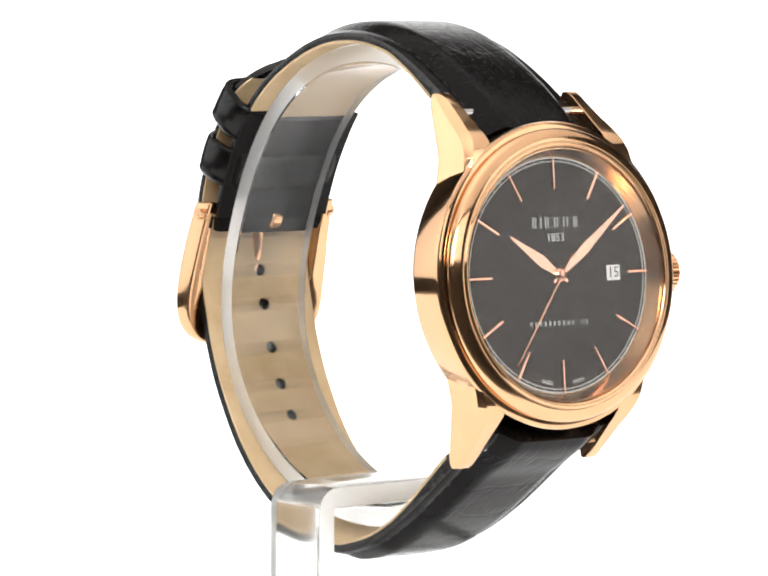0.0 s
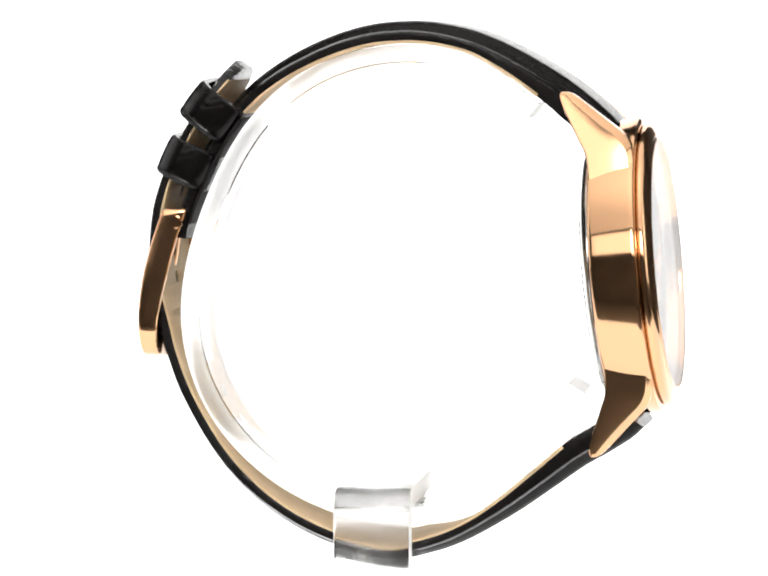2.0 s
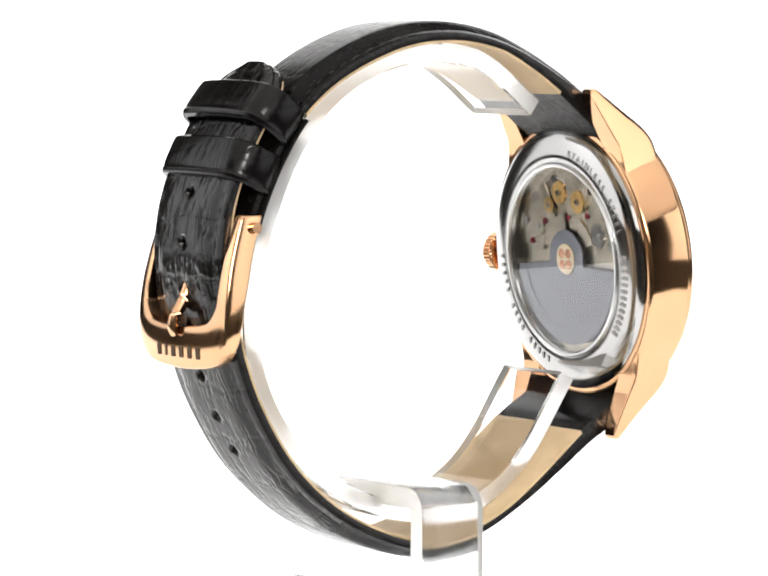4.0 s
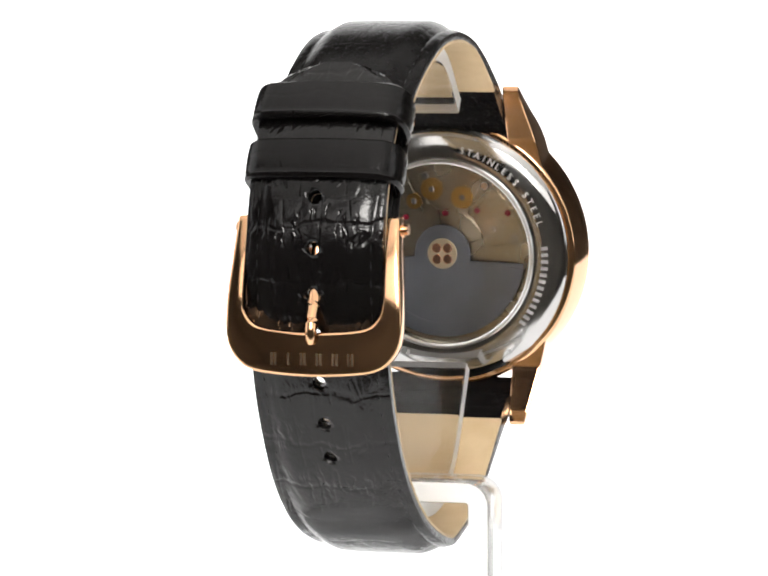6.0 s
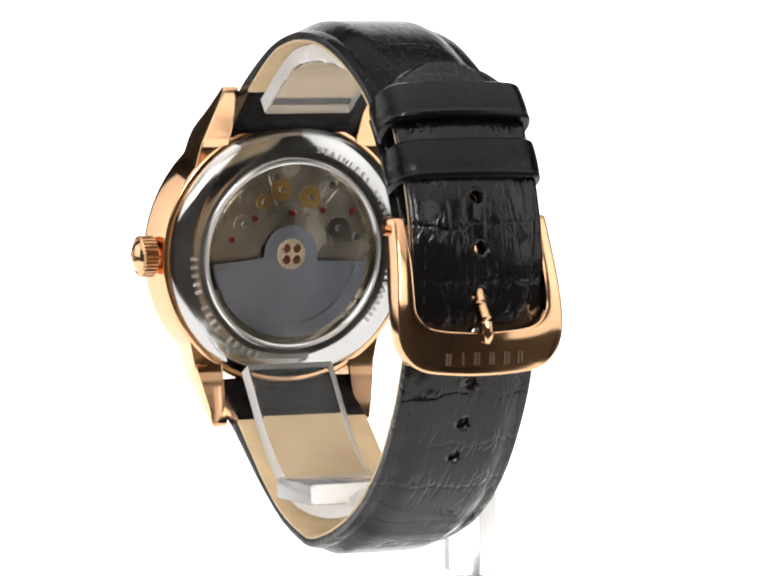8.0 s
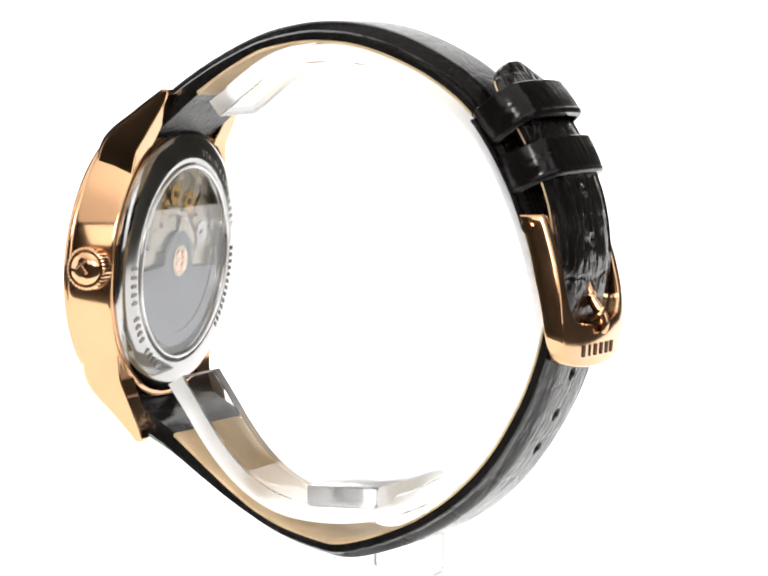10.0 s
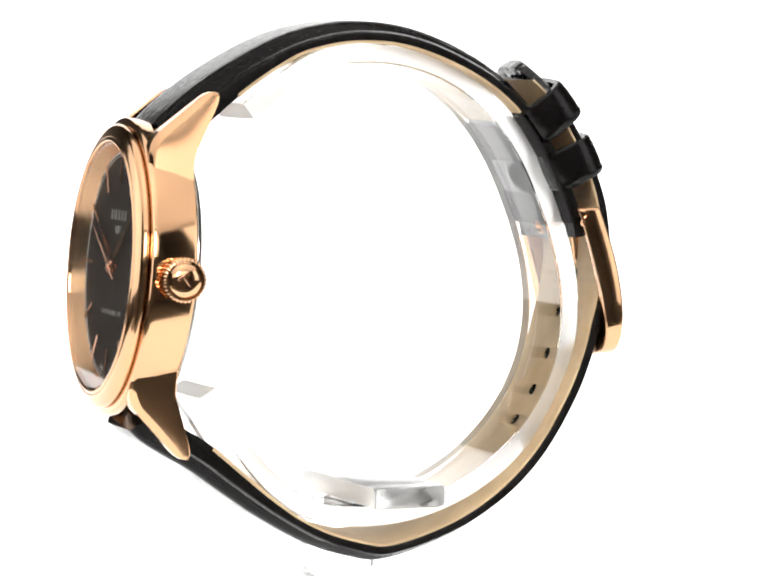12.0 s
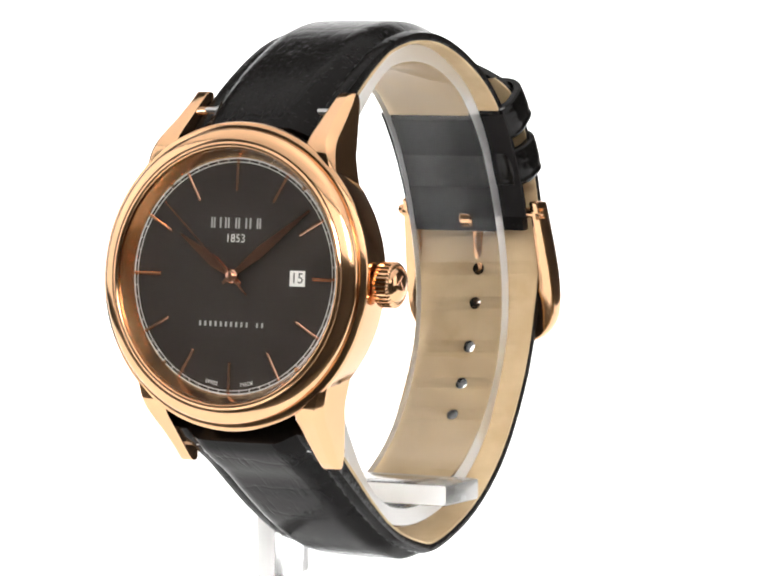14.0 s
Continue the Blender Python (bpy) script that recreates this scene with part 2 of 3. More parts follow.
def smooth_path(points, n):
    """Evenly spaced points on a smooth line through the control points, with tangents."""
    p = [Vector(q) for q in points]
    p = [2 * p[0] - p[1]] + p + [2 * p[-1] - p[-2]]
    dense = []
    for i in range(1, len(p) - 2):
        for k in range(40):
            t = k / 40
            a, b, c, d = p[i - 1:i + 3]
            dense.append(0.5 * ((2 * b) + (c - a) * t + (2 * a - 5 * b + 4 * c - d) * t * t + (3 * b - a - 3 * c + d) * t ** 3))
    dense.append(p[-2])
    run = [0.0]
    for a, b in zip(dense, dense[1:]):
        run.append(run[-1] + (b - a).length)
    out = []
    j = 0
    for i in range(n):
        s = run[-1] * i / (n - 1)
        while j < len(run) - 2 and run[j + 1] < s:
            j += 1
        f = (s - run[j]) / max(1e-9, run[j + 1] - run[j])
        out.append(dense[j].lerp(dense[j + 1], min(1, f)))
    tang = [(out[min(i + 1, n - 1)] - out[max(i - 1, 0)]).normalized() for i in range(n)]
    return out, tang, run[-1]


def tube(points, radius, bm=None, seg=10, taper=None):
    """A round rod along 3D points."""
    bm = bm or bmesh.new()
    pts = [Vector(p) for p in points]
    rows = []
    for i, p in enumerate(pts):
        t = (pts[min(i + 1, len(pts) - 1)] - pts[max(i - 1, 0)]).normalized()
        side = t.cross(Vector((0, 0, 1)) if abs(t.z) < 0.9 else Vector((1, 0, 0))).normalized()
        up = side.cross(t)
        r = radius * (taper[i] if taper else 1)
        rows.append([bm.verts.new(p + r * (math.cos(a) * side + math.sin(a) * up)) for a in [2 * math.pi * k / seg for k in range(seg)]])
    grid_faces(bm, rows)
    bm.faces.new(rows[0][::-1])
    bm.faces.new(rows[-1])
    return bm


def letters(name, text, size, m, mat, parent, depth=0.03, label="", align="CENTER"):
    """Writing in the built-in font as a thin raised mesh, drawn in millimetres."""
    cu = bpy.data.curves.new(name, "FONT")
    cu.body, cu.size, cu.extrude, cu.align_x, cu.align_y, cu.resolution_u = text, size, depth, align, "CENTER", 3
    tmp = bpy.data.objects.new("tmp", cu)
    me = bpy.data.meshes.new_from_object(tmp)
    bpy.data.objects.remove(tmp)
    me.transform(Matrix.Scale(MM, 4) @ m)
    me.materials.clear()
    me.materials.append(mat)
    ob = new(name, me)
    ob.parent = parent
    return tagged(ob, label)


# ---- the studio: dark room, white sweep, softboxes ----
def box_bm(x0, x1, y0, y1, z0, z1, bevel=0.0):
    return prism([(x0, y0), (x1, y0), (x1, y1), (x0, y1)], z0, z1, bevel=bevel)


def structure(name, bm, mat, label):
    ob = new(name, mesh_from(name, bm, mat))
    return tagged(ob, label, name.split("_")[0], kind="structure")


FLOOR_Z = -105.0
structure("floor", box_bm(-1500, 1500, -1500, 1500, -820, -800), ROOM, "grey painted studio floor below the table")
structure("wall_north", box_bm(-1500, 1500, 1500, 1540, -800, 1500), ROOM, "grey painted studio wall behind the white sweep")
structure("wall_south", box_bm(-1500, 1500, -1540, -1500, -800, 1500), ROOM, "grey painted studio wall behind the camera")
structure("wall_east", box_bm(1500, 1540, -1500, 1500, -800, 1500), ROOM, "grey painted studio wall")
structure("wall_west", box_bm(-1540, -1500, -1500, 1500, -800, 1500), ROOM, "grey painted studio wall")
structure("ceiling", box_bm(-1500, 1500, -1500, 1500, 1500, 1540), ROOM, "grey painted studio ceiling")


def sweep():
    """White acrylic sheet that lies flat in front and curves up behind."""
    line = [(-122.0, FLOOR_Z)] + [(y, FLOOR_Z) for y in range(-100, 351, 50)]
    line += [(350 + 200 * math.sin(radians(a)), FLOOR_Z + 200 - 200 * math.cos(radians(a))) for a in range(10, 91, 10)]
    line += [(550.0, z) for z in range(150, 451, 50)]
    bm = bmesh.new()
    rows = []
    for y, z in line:
        half = 560 - 345 * min(1.0, max(0.0, (z - FLOOR_Z) / 120)) - 310 * min(1.0, max(0.0, (60 - y) / 160))
        rows.append([bm.verts.new((x, y, z)) for x in (-half, 0, half)])
    grid_faces(bm, rows, closed_u=False)
    bmesh.ops.recalc_face_normals(bm, faces=bm.faces)
    bmesh.ops.solidify(bm, geom=list(bm.faces), thickness=4)
    ob = new("backdrop", mesh_from("backdrop", bm, BACKDROP))
    # the sheet's show face lies at the height of the table
    return tagged(ob, "self-glowing white acrylic sheet curving up behind the watch", "backdrop", kind="structure")


sweep()
structure("table", box_bm(-640, 640, -75, 420, -150, FLOOR_Z - 6, 3), ROOM, "grey table under the white acrylic sheet")


def softbox(m, w, h, mat, label, hold, overhead=False):
    ob = thing("softbox", label, "studio light", "softboxes round the table")
    shell = bmesh.new()
    outer, inner = rect(w, h), rect(w * 0.35, h * 0.35)
    a = [shell.verts.new((x, y, 0)) for x, y in outer]
    b = [shell.verts.new((x, y, -180)) for x, y in inner]
    grid_faces(shell, [a, b])
    shell.faces.new(b)
    part("fabric_shell", shell, FABRIC, ob)
    part("diffuser", prism(rect(w - 8, h - 8), -6, -2), mat, ob, "glowing white diffuser cloth")
    rim = bmesh.new()
    for x0, y0, x1, y1 in ((-w / 2, -h / 2, w / 2, -h / 2 + 8), (-w / 2, h / 2 - 8, w / 2, h / 2), (-w / 2, -h / 2 + 8, -w / 2 + 8, h / 2 - 8), (w / 2 - 8, -h / 2 + 8, w / 2, h / 2 - 8)):
        prism([(x0, y0), (x1, y0), (x1, y1), (x0, y1)], -10, 6, bm=rim)
    part("rim", rim, FABRIC, ob)
    back_end = m.inverted() @ Vector((m.translation.x, m.translation.y, hold)) / MM if overhead else None
    if overhead:
        part("drop_pole", tube([(0, 0, -175), back_end], 12, seg=16), FABRIC, ob, "black pole to the ceiling")
    else:
        foot = (m.inverted() @ (m @ Vector((0, 0, -0.19)) + Vector((0, 0, hold - m.translation.z)))) / MM
        part("stand_pole", tube([(0, 0, -190), foot], 14, seg=16), FABRIC, ob, "black stand pole")
    ob.matrix_basis = m
    return ob


softbox(pose(-0.70, 0.15, 0.23, 90, 0, 90), 760, 540, SIDE_LIGHT, "black square softbox with a glowing white face beside the table", -0.8)
softbox(pose(0.70, -0.27, 0.23, 90, 0, -90), 460, 540, SIDE_LIGHT, "black square softbox with a glowing white face beside the table", -0.8)
softbox(pose(0, -0.25, 0.53, 180, 0, 0), 1560, 1150, TOP_LIGHT, "large black overhead softbox with a glowing white face", 1.5, True)
softbox(pose(0, -0.95, 0.385, 112, 0, 180), 1560, 340, KEY_LIGHT, "wide bright softbox hung above the camera", 1.5, True)

# ---- the wristwatch ----
watch = thing("wristwatch", "rose gold wristwatch with black dial on buckled black leather strap", "watch")
TILT, YAW = radians(5.0), radians(-3.4)
CX, CY, CZ = -2.35, -37.4, 3.65
# the head's own axes: x to 3 o'clock, y to 12 o'clock, z out of the dial
CASE = Matrix.Translation((CX, CY, CZ)) @ Matrix.Rotation(YAW, 4, "Z") @ Matrix(((1, 0, 0, 0), (0, math.sin(TILT), -math.cos(TILT), 0), (0, math.cos(TILT), math.sin(TILT), 0), (0, 0, 0, 1)))


def turn(deg):
    return Matrix.Rotation(radians(deg), 4, "Z")


def lift(x, y, z):
    return Matrix.Translation((x, y, z))


case = part("case", lathe([(18.4, -5.7), (19.0, -5.65), (19.4, -5.62), (19.6, -5.48), (19.68, -5.3), (19.72, -5.1), (20.1, -2.6), (20.33, -0.3), (20.36, 0.2), (20.36, 0.42), (20.25, 0.66), (19.8, 0.88), (19.0, 0.9), (16.3, 0.9), (16.3, -5.3), (17.6, -5.6)], CASE, 160), GOLD, watch, "polished rose gold middle case")
bezel = part("bezel", lathe([(16.5, 0.95), (18.84, 0.95), (19.2, 0.99), (19.34, 1.12), (19.4, 1.32), (19.4, 1.55), (19.31, 1.78), (19.13, 2.0), (18.84, 2.2), (18.48, 2.37), (18.12, 2.52), (17.8, 2.62), (17.65, 2.64), (17.58, 2.61), (17.51, 2.65), (17.4, 2.74), (17.22, 2.8), (17.04, 2.79), (16.94, 2.72), (16.85, 2.6), (16.8, 2.29), (16.75, 1.95), (16.5, 1.43)], CASE, 160), GOLD, watch, "rounded stepped rose gold bezel")


def lug(sx, sy):
    """A tapering horn with flat sides and a broad chamfer along its outer front edge."""
    bm = bmesh.new()
    rows = []
    crest, _, _ = smooth_path([(11.5, 0.75, 0.5), (15.8, 0.7, 0.8), (17.2, 0.4, 1.0), (18.6, -0.5, 1.15), (20.8, -2.9, 1.2), (23.0, -5.3, 1.05), (24.3, -6.8, 0.75), (24.75, -7.6, 0.35)], 22)
    under, _, _ = smooth_path([(11.5, -5.4, 0), (15.8, -5.6, 0), (18.2, -6.5, 0), (20.8, -7.6, 0), (23.0, -8.5, 0), (24.3, -8.75, 0), (24.75, -8.5, 0)], 22)
    for c, r in zip(crest, under):
        face, back, inner = 14.35 - 0.22 * (c.x - 15.8), 14.35 - 0.22 * (r.x - 15.8), 10.0 + 0.02 * max(0.0, c.x - 18)
        rows.append([bm.verts.new(q) for q in ((inner, r.x, r.y), (back, r.x, r.y), (face, c.x, c.y - c.z), (face - c.z * 0.95, c.x, c.y), (inner, c.x, c.y))])
    grid_faces(bm, rows)
    bm.faces.new(rows[0])
    bm.faces.new(rows[-1])
    bmesh.ops.recalc_face_normals(bm, faces=bm.faces)
    rims = [e for e in bm.edges if e.calc_face_angle(0) > 0.6]
    bmesh.ops.bevel(bm, geom=rims, offset=0.18, segments=2, affect="EDGES", profile=0.6, clamp_overlap=True)
    bmesh.ops.transform(bm, matrix=CASE @ Matrix.Diagonal((sx, sy, 1, 1)), verts=bm.verts)
    return part("lug", bm, GOLD, watch, "", 13)


for sx in (-1, 1):
    for sy in (-1, 1):
        lug(sx, sy)

for sy in (-1, 1):
    part("spring_bar", tube([CASE @ Vector((-10.2, 21.9 * sy, -6.4)), CASE @ Vector((10.2, 21.9 * sy, -6.4))], 0.8, seg=14), STEEL, watch, "steel spring bar between the lugs")

# dial with its markers and printing
DIAL_AXES = CASE @ lift(0, 0, 0.5)
dial = part("dial", disc(16.15, -0.5, 0.0, DIAL_AXES, 128), DIAL, watch, "dark brown-black dial with thin gold hour markers")
crystal = part("crystal", lathe([(0, 2.3), (16.5, 2.3), (16.8, 2.45), (16.8, 2.68), (16.7, 2.78), (0, 2.78)], CASE, 128, closed=False), CRYSTAL, watch, "clear flat watch glass", 8)
crystal.visible_shadow = False
part("flange", lathe([(16.4, 1.1), (16.73, 2.25), (16.6, 2.27), (15.62, 0.52), (15.8, 0.52)], CASE, 128), FLANGE, bezel, "narrow satin gold ring inside the bezel")
for k in range(12):
    inner = 12.1 if k == 3 else 11.3
    part("hour_marker", prism(rect(0.42, 15.5 - inner, 0, (15.5 + inner) / 2), 0.0, 0.34, DIAL_AXES @ turn(-30 * k), 0.12, 1), HAND_GOLD, dial)
track = lathe([(14.98, 0.0), (15.08, 0.0), (15.08, 0.03), (14.98, 0.03)], DIAL_AXES, 128)
lathe([(15.42, 0.0), (15.58, 0.0), (15.58, 0.03), (15.42, 0.03)], DIAL_AXES, 128, bm=track)
for k in range(60):
    prism(rect(0.12, 0.4, 0, 15.25), 0.0, 0.03, DIAL_AXES @ turn(-6 * k), bm=track)
part("minute_track", track, INK, dial, "fine printed silver minute track")
part("date_disc", prism(rect(2.3, 2.05, 9.75, 0), 0.0, 0.05, DIAL_AXES), DATE_WHITE, dial, "white date disc in its window")
letters("date_numeral", "15", 1.95, DIAL_AXES @ lift(9.75, 0.0, 0.08), BLACK_INK, dial, 0.01)
for x in (-3.75, -3.35, -2.4, -1.6, -1.15, 0.0, 0.45, 1.55, 2.2, 3.3, 3.7):
    part("brand_bar", prism(rect(0.24, 1.4, x, 7.0), 0.0, 0.04, DIAL_AXES), BAR_INK, dial)
letters("dial_numerals", "1853", 1.55, DIAL_AXES @ lift(0, 4.95, 0.02), INK, dial, 0.01)
for k in range(13):
    if k != 10:
        part("print_bar", prism(rect(0.3, 0.66, -4.9 + 0.8 * k, -6.3), 0.0, 0.02, DIAL_AXES), BAR_INK, dial)
for word, a in (("SWISS", 191.0), ("MADE", 169.0)):
    letters("dial_word", word, 0.75, DIAL_AXES @ turn(-a) @ lift(0, 14.3, 0.02) @ turn(180), INK, dial, 0.01)


def hand(name, length, width, tail, height, deg, tag):
    wide = length * 0.36
    pts = [(0.2, -tail), (0.28, 0), (width / 2, wide), (0.12, length), (-0.12, length), (-width / 2, wide), (-0.28, 0), (-0.2, -tail)]
    bm = bmesh.new()
    m = DIAL_AXES @ lift(0, 0, height) @ turn(-deg)
    ring = [bm.verts.new((x, y, 0)) for x, y in pts]
    low = [bm.verts.new((x, y, -0.12)) for x, y in pts]
    spine = [bm.verts.new((0, -tail, 0.01)), bm.verts.new((0, wide, 0.025)), bm.verts.new((0, length, 0.005))]
    a, b, c = spine
    r = ring
    bm.faces.new((r[0], r[1], r[2], b, a))
    bm.faces.new((r[2], r[3], c, b))
    bm.faces.new((r[3], r[4], c))
    bm.faces.new((r[4], r[5], b, c))
    bm.faces.new((r[5], r[6], r[7], a, b))
    bm.faces.new((r[7], r[0], a))
    for i in range(8):
        j = (i + 1) % 8
        bm.faces.new((low[i], low[j], r[j], r[i]))
    bm.faces.new(low[::-1])
    bmesh.ops.transform(bm, matrix=m, verts=bm.verts)
    return part(name, bm, HAND_GOLD, watch, tag, 15)


hand("hour_hand", 9.7, 1.6, 1.6, 0.5, 303, "leaf-shaped rose gold hour hand near ten")
hand("minute_hand", 14.6, 1.45, 1.6, 0.8, 52.5, "leaf-shaped rose gold minute hand near two")
part("hand_hub", disc(0.95, 0.0, 1.0, DIAL_AXES, 24, 0.2), HAND_GOLD, watch)
sec = tube([(0, -3.6, 0), (0, -3.5, 0), (0, -1.0, 0), (0, 5, 0), (0, 14.3, 0)], 0.13, seg=6, taper=[0.9, 1.2, 1.0, 0.9, 0.5])
lathe([(0.0, -0.1), (0.6, -0.1), (0.6, 0.15), (0.3, 0.25), (0.0, 0.25)], seg=20, closed=False, bm=sec)
second_hand = part("second_hand", sec, HAND_GOLD, watch, "thin rose gold sweep second hand")


# crown with its fluting
def crown():
    m = CASE @ lift(0, -0.3, -3.2) @ Matrix.Rotation(radians(90), 4, "Y")
    bm = bmesh.new()
    n = 96
    rows = []
    for h, r, flute in ((19.4, 1.5, 0), (20.35, 1.5, 0), (20.4, 2.6, 0.0), (20.6, 3.02, 0.24), (22.45, 3.02, 0.24), (22.7, 2.68, 0.0), (22.72, 2.5, 0), (22.6, 2.42, 0), (22.62, 2.3, 0), (22.95, 2.05, 0), (23.25, 1.45, 0), (23.38, 0.7, 0)):
        row = []
        for i in range(n):
            a = 2 * math.pi * i / n
            rr = r - (flute if i % 3 == 0 else 0)
            row.append(bm.verts.new(m @ Vector((rr * math.cos(a), rr * math.sin(a), h))))
        rows.append(row)
    grid_faces(bm, rows)
    bm.faces.new(rows[0])
    bm.faces.new(rows[-1])
    ob = part("crown", bm, GOLD, watch, "fluted domed rose gold winding crown")
    mark = prism(rect(0.35, 1.7, 0, 0), 23.1, 23.46, m @ turn(40), 0.06, 1)
    prism(rect(1.8, 0.35, 0, 0.75), 23.1, 23.42, m @ turn(40), 0.06, 1, bm=mark)
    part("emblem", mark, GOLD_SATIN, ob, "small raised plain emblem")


crown()

# case back: steel ring, window and the movement behind it
BACK_AXES = CASE @ lift(0, 0, 0.6)
back = part("case_back", lathe([(16.2, -5.5), (18.6, -6.1), (18.7, -6.5), (18.3, -6.95), (17.3, -7.4), (15.4, -7.75), (14.3, -7.85), (14.0, -7.75), (13.75, -7.75), (13.6, -7.5), (13.3, -7.2), (13.2, -6.0), (14.0, -5.5)], BACK_AXES, 128), STEEL, watch, "polished steel exhibition case back")
window = part("back_crystal", lathe([(0, -7.4), (13.25, -7.4), (13.55, -7.6), (13.4, -7.85), (0, -7.85)][::-1], BACK_AXES, 96, closed=False), CRYSTAL, watch, "clear glass window of the case back", 8)
window.visible_shadow = False
part("window_ring", lathe([(13.3, -7.6), (13.95, -7.6), (13.95, -7.95), (13.8, -8.1), (13.5, -8.1), (13.3, -7.95)], BACK_AXES, 96), RIM, back, "bright steel window rim")
movement = part("movement", disc(13.3, -6.0, -5.0, BACK_AXES, 96), BRIDGE, watch, "automatic movement with gilt wheels and ruby jewels")
BACK = BACK_AXES @ Matrix.Rotation(math.pi, 4, "Y")


def back_arc(r, a0, a1, w, n=12):
    """Outline of a curved band on the movement."""
    pts = [((r + w / 2) * math.cos(radians(a0 + (a1 - a0) * i / n)), (r + w / 2) * math.sin(radians(a0 + (a1 - a0) * i / n))) for i in range(n + 1)]
    pts += [((r - w / 2) * math.cos(radians(a1 + (a0 - a1) * i / n)), (r - w / 2) * math.sin(radians(a1 + (a0 - a1) * i / n))) for i in range(n + 1)]
    return pts


for r, a0, a1, w in ((9.6, 8, 52, 5.2), (9.8, 60, 108, 4.6), (9.4, 116, 172, 5.4), (4.9, 20, 84, 3.0), (5.0, 96, 165, 3.2)):
    part("bridge", prism(back_arc(r, a0, a1, w), 6.0, 6.35, BACK, 0.12, 1), BRIDGE, movement)
for x, y, r, mat in ((3.0, 8.2, 1.7, BRASS), (-1.6, 9.4, 1.7, BRASS), (7.6, 3.6, 1.7, STEEL), (-7.4, 4.4, 1.5, BRIDGE), (-4.3, 7.6, 1.2, BRASS)):
    bm = bmesh.new()
    n = 48
    lo = [bm.verts.new(BACK @ Vector(((r - 0.12 * (i % 2)) * math.cos(2 * math.pi * i / n) + x, (r - 0.12 * (i % 2)) * math.sin(2 * math.pi * i / n) + y, 6.36))) for i in range(n)]
    hi = [bm.verts.new(BACK @ Vector(((r - 0.12 * (i % 2)) * math.cos(2 * math.pi * i / n) + x, (r - 0.12 * (i % 2)) * math.sin(2 * math.pi * i / n) + y, 6.55))) for i in range(n)]
    grid_faces(bm, [lo, hi])
    bm.faces.new(lo[::-1])
    bm.faces.new(hi)
    wheel = part("gear_wheel", bm, mat, movement)
    part("arbor", disc(0.45, 6.5, 6.8, BACK @ lift(x, y, 0), 16, 0.1), STEEL, wheel)
for x, y in ((0.4, 5.9), (-5.6, 5.2), (5.2, 6.3), (-9.2, 2.2), (9.8, 6.0)):
    part("jewel", disc(0.45, 6.36, 6.62, BACK @ lift(x, y, 0), 20, 0.1), RUBY, movement)
for x, y in ((-10.4, 5.2), (10.6, 2.2), (-2.6, 11.3), (6.4, 9.9), (-7.6, 8.6)):
    screw = part("screw", disc(0.6, 6.3, 6.6, BACK @ lift(x, y, 0), 20, 0.08), STEEL, movement)
rotor = part("rotor", prism([(12.3 * math.cos(radians(a)), 12.3 * math.sin(radians(a))) for a in range(186, 355, 4)] + [(4.2 * math.cos(radians(a)), 4.2 * math.sin(radians(a))) for a in range(-16, 197, 12)], 6.7, 7.05, BACK, 0.08, 1), STEEL_DARK, movement, "dark grey half-round winding rotor")
part("rotor_rim", prism(back_arc(11.2, 190, 350, 1.9, 40), 7.05, 7.2, BACK, 0.06, 1), STEEL_DARK, rotor)
part("rotor_hub", disc(2.25, 7.0, 7.22, BACK, 32, 0.1), HUB_GOLD, rotor, "pale gilt rotor hub")
for k in range(4):
    part("hub_rivet", disc(0.75, 7.05, 7.34, BACK @ turn(45 + 90 * k) @ lift(1.15, 0, 0), 14, 0.2), HAND_GOLD, rotor)


def ring_word(text, start, step, r):
    """Engraved letters round the case back, read from behind."""
    for i, ch in enumerate(text):
        if ch != " ":
            a = start - step * i
            slope = Matrix.Rotation(radians(-16), 4, "X")
            letters("engraved_letter", ch, 1.35, BACK @ turn(a - 90) @ lift(0, r, 7.82) @ slope, ENGRAVED_STEEL, back, 0.02)


ring_word("STAINLESS STEEL", 77, 4.25, 15.6)
for k in range(13):
    a = 4 - 3.6 * k
    part("engraved_bar", prism(rect(0.5, 1.0), -0.03, 0.03, BACK @ turn(a - 90) @ lift(0, 15.6, 7.82) @ Matrix.Rotation(radians(-16), 4, "X")), ENGRAVED_STEEL, back)
for k in range(16):
    a = 250 - 4.6 * k
    if k not in (5, 10):
        part("engraved_bar", prism(rect(0.5, 1.0), -0.03, 0.03, BACK @ turn(a - 90) @ lift(0, 15.6, 7.82) @ Matrix.Rotation(radians(-16), 4, "X")), ENGRAVED_STEEL, back)

# ---- the leather strap ----
SKEW = 0.058


def strap_x(y):
    return -2.3 + (y + 38.2) * SKEW


def swing(x, y):
    """How far a point x off the strap's middle moves along y, as the strap sits slightly askew."""
    return -x * SKEW


def shoulder(u, bulge):
    """How far the outer face lies below the middle: a padded plateau that falls to a stitched margin."""
    p = min(1.0, max(0.0, (abs(u) - 0.56) / 0.3))
    return bulge * p * p * (3 - 2 * p) + 0.22 * u * u + (0.16 if 0.79 < abs(u) < 0.87 else 0.0)


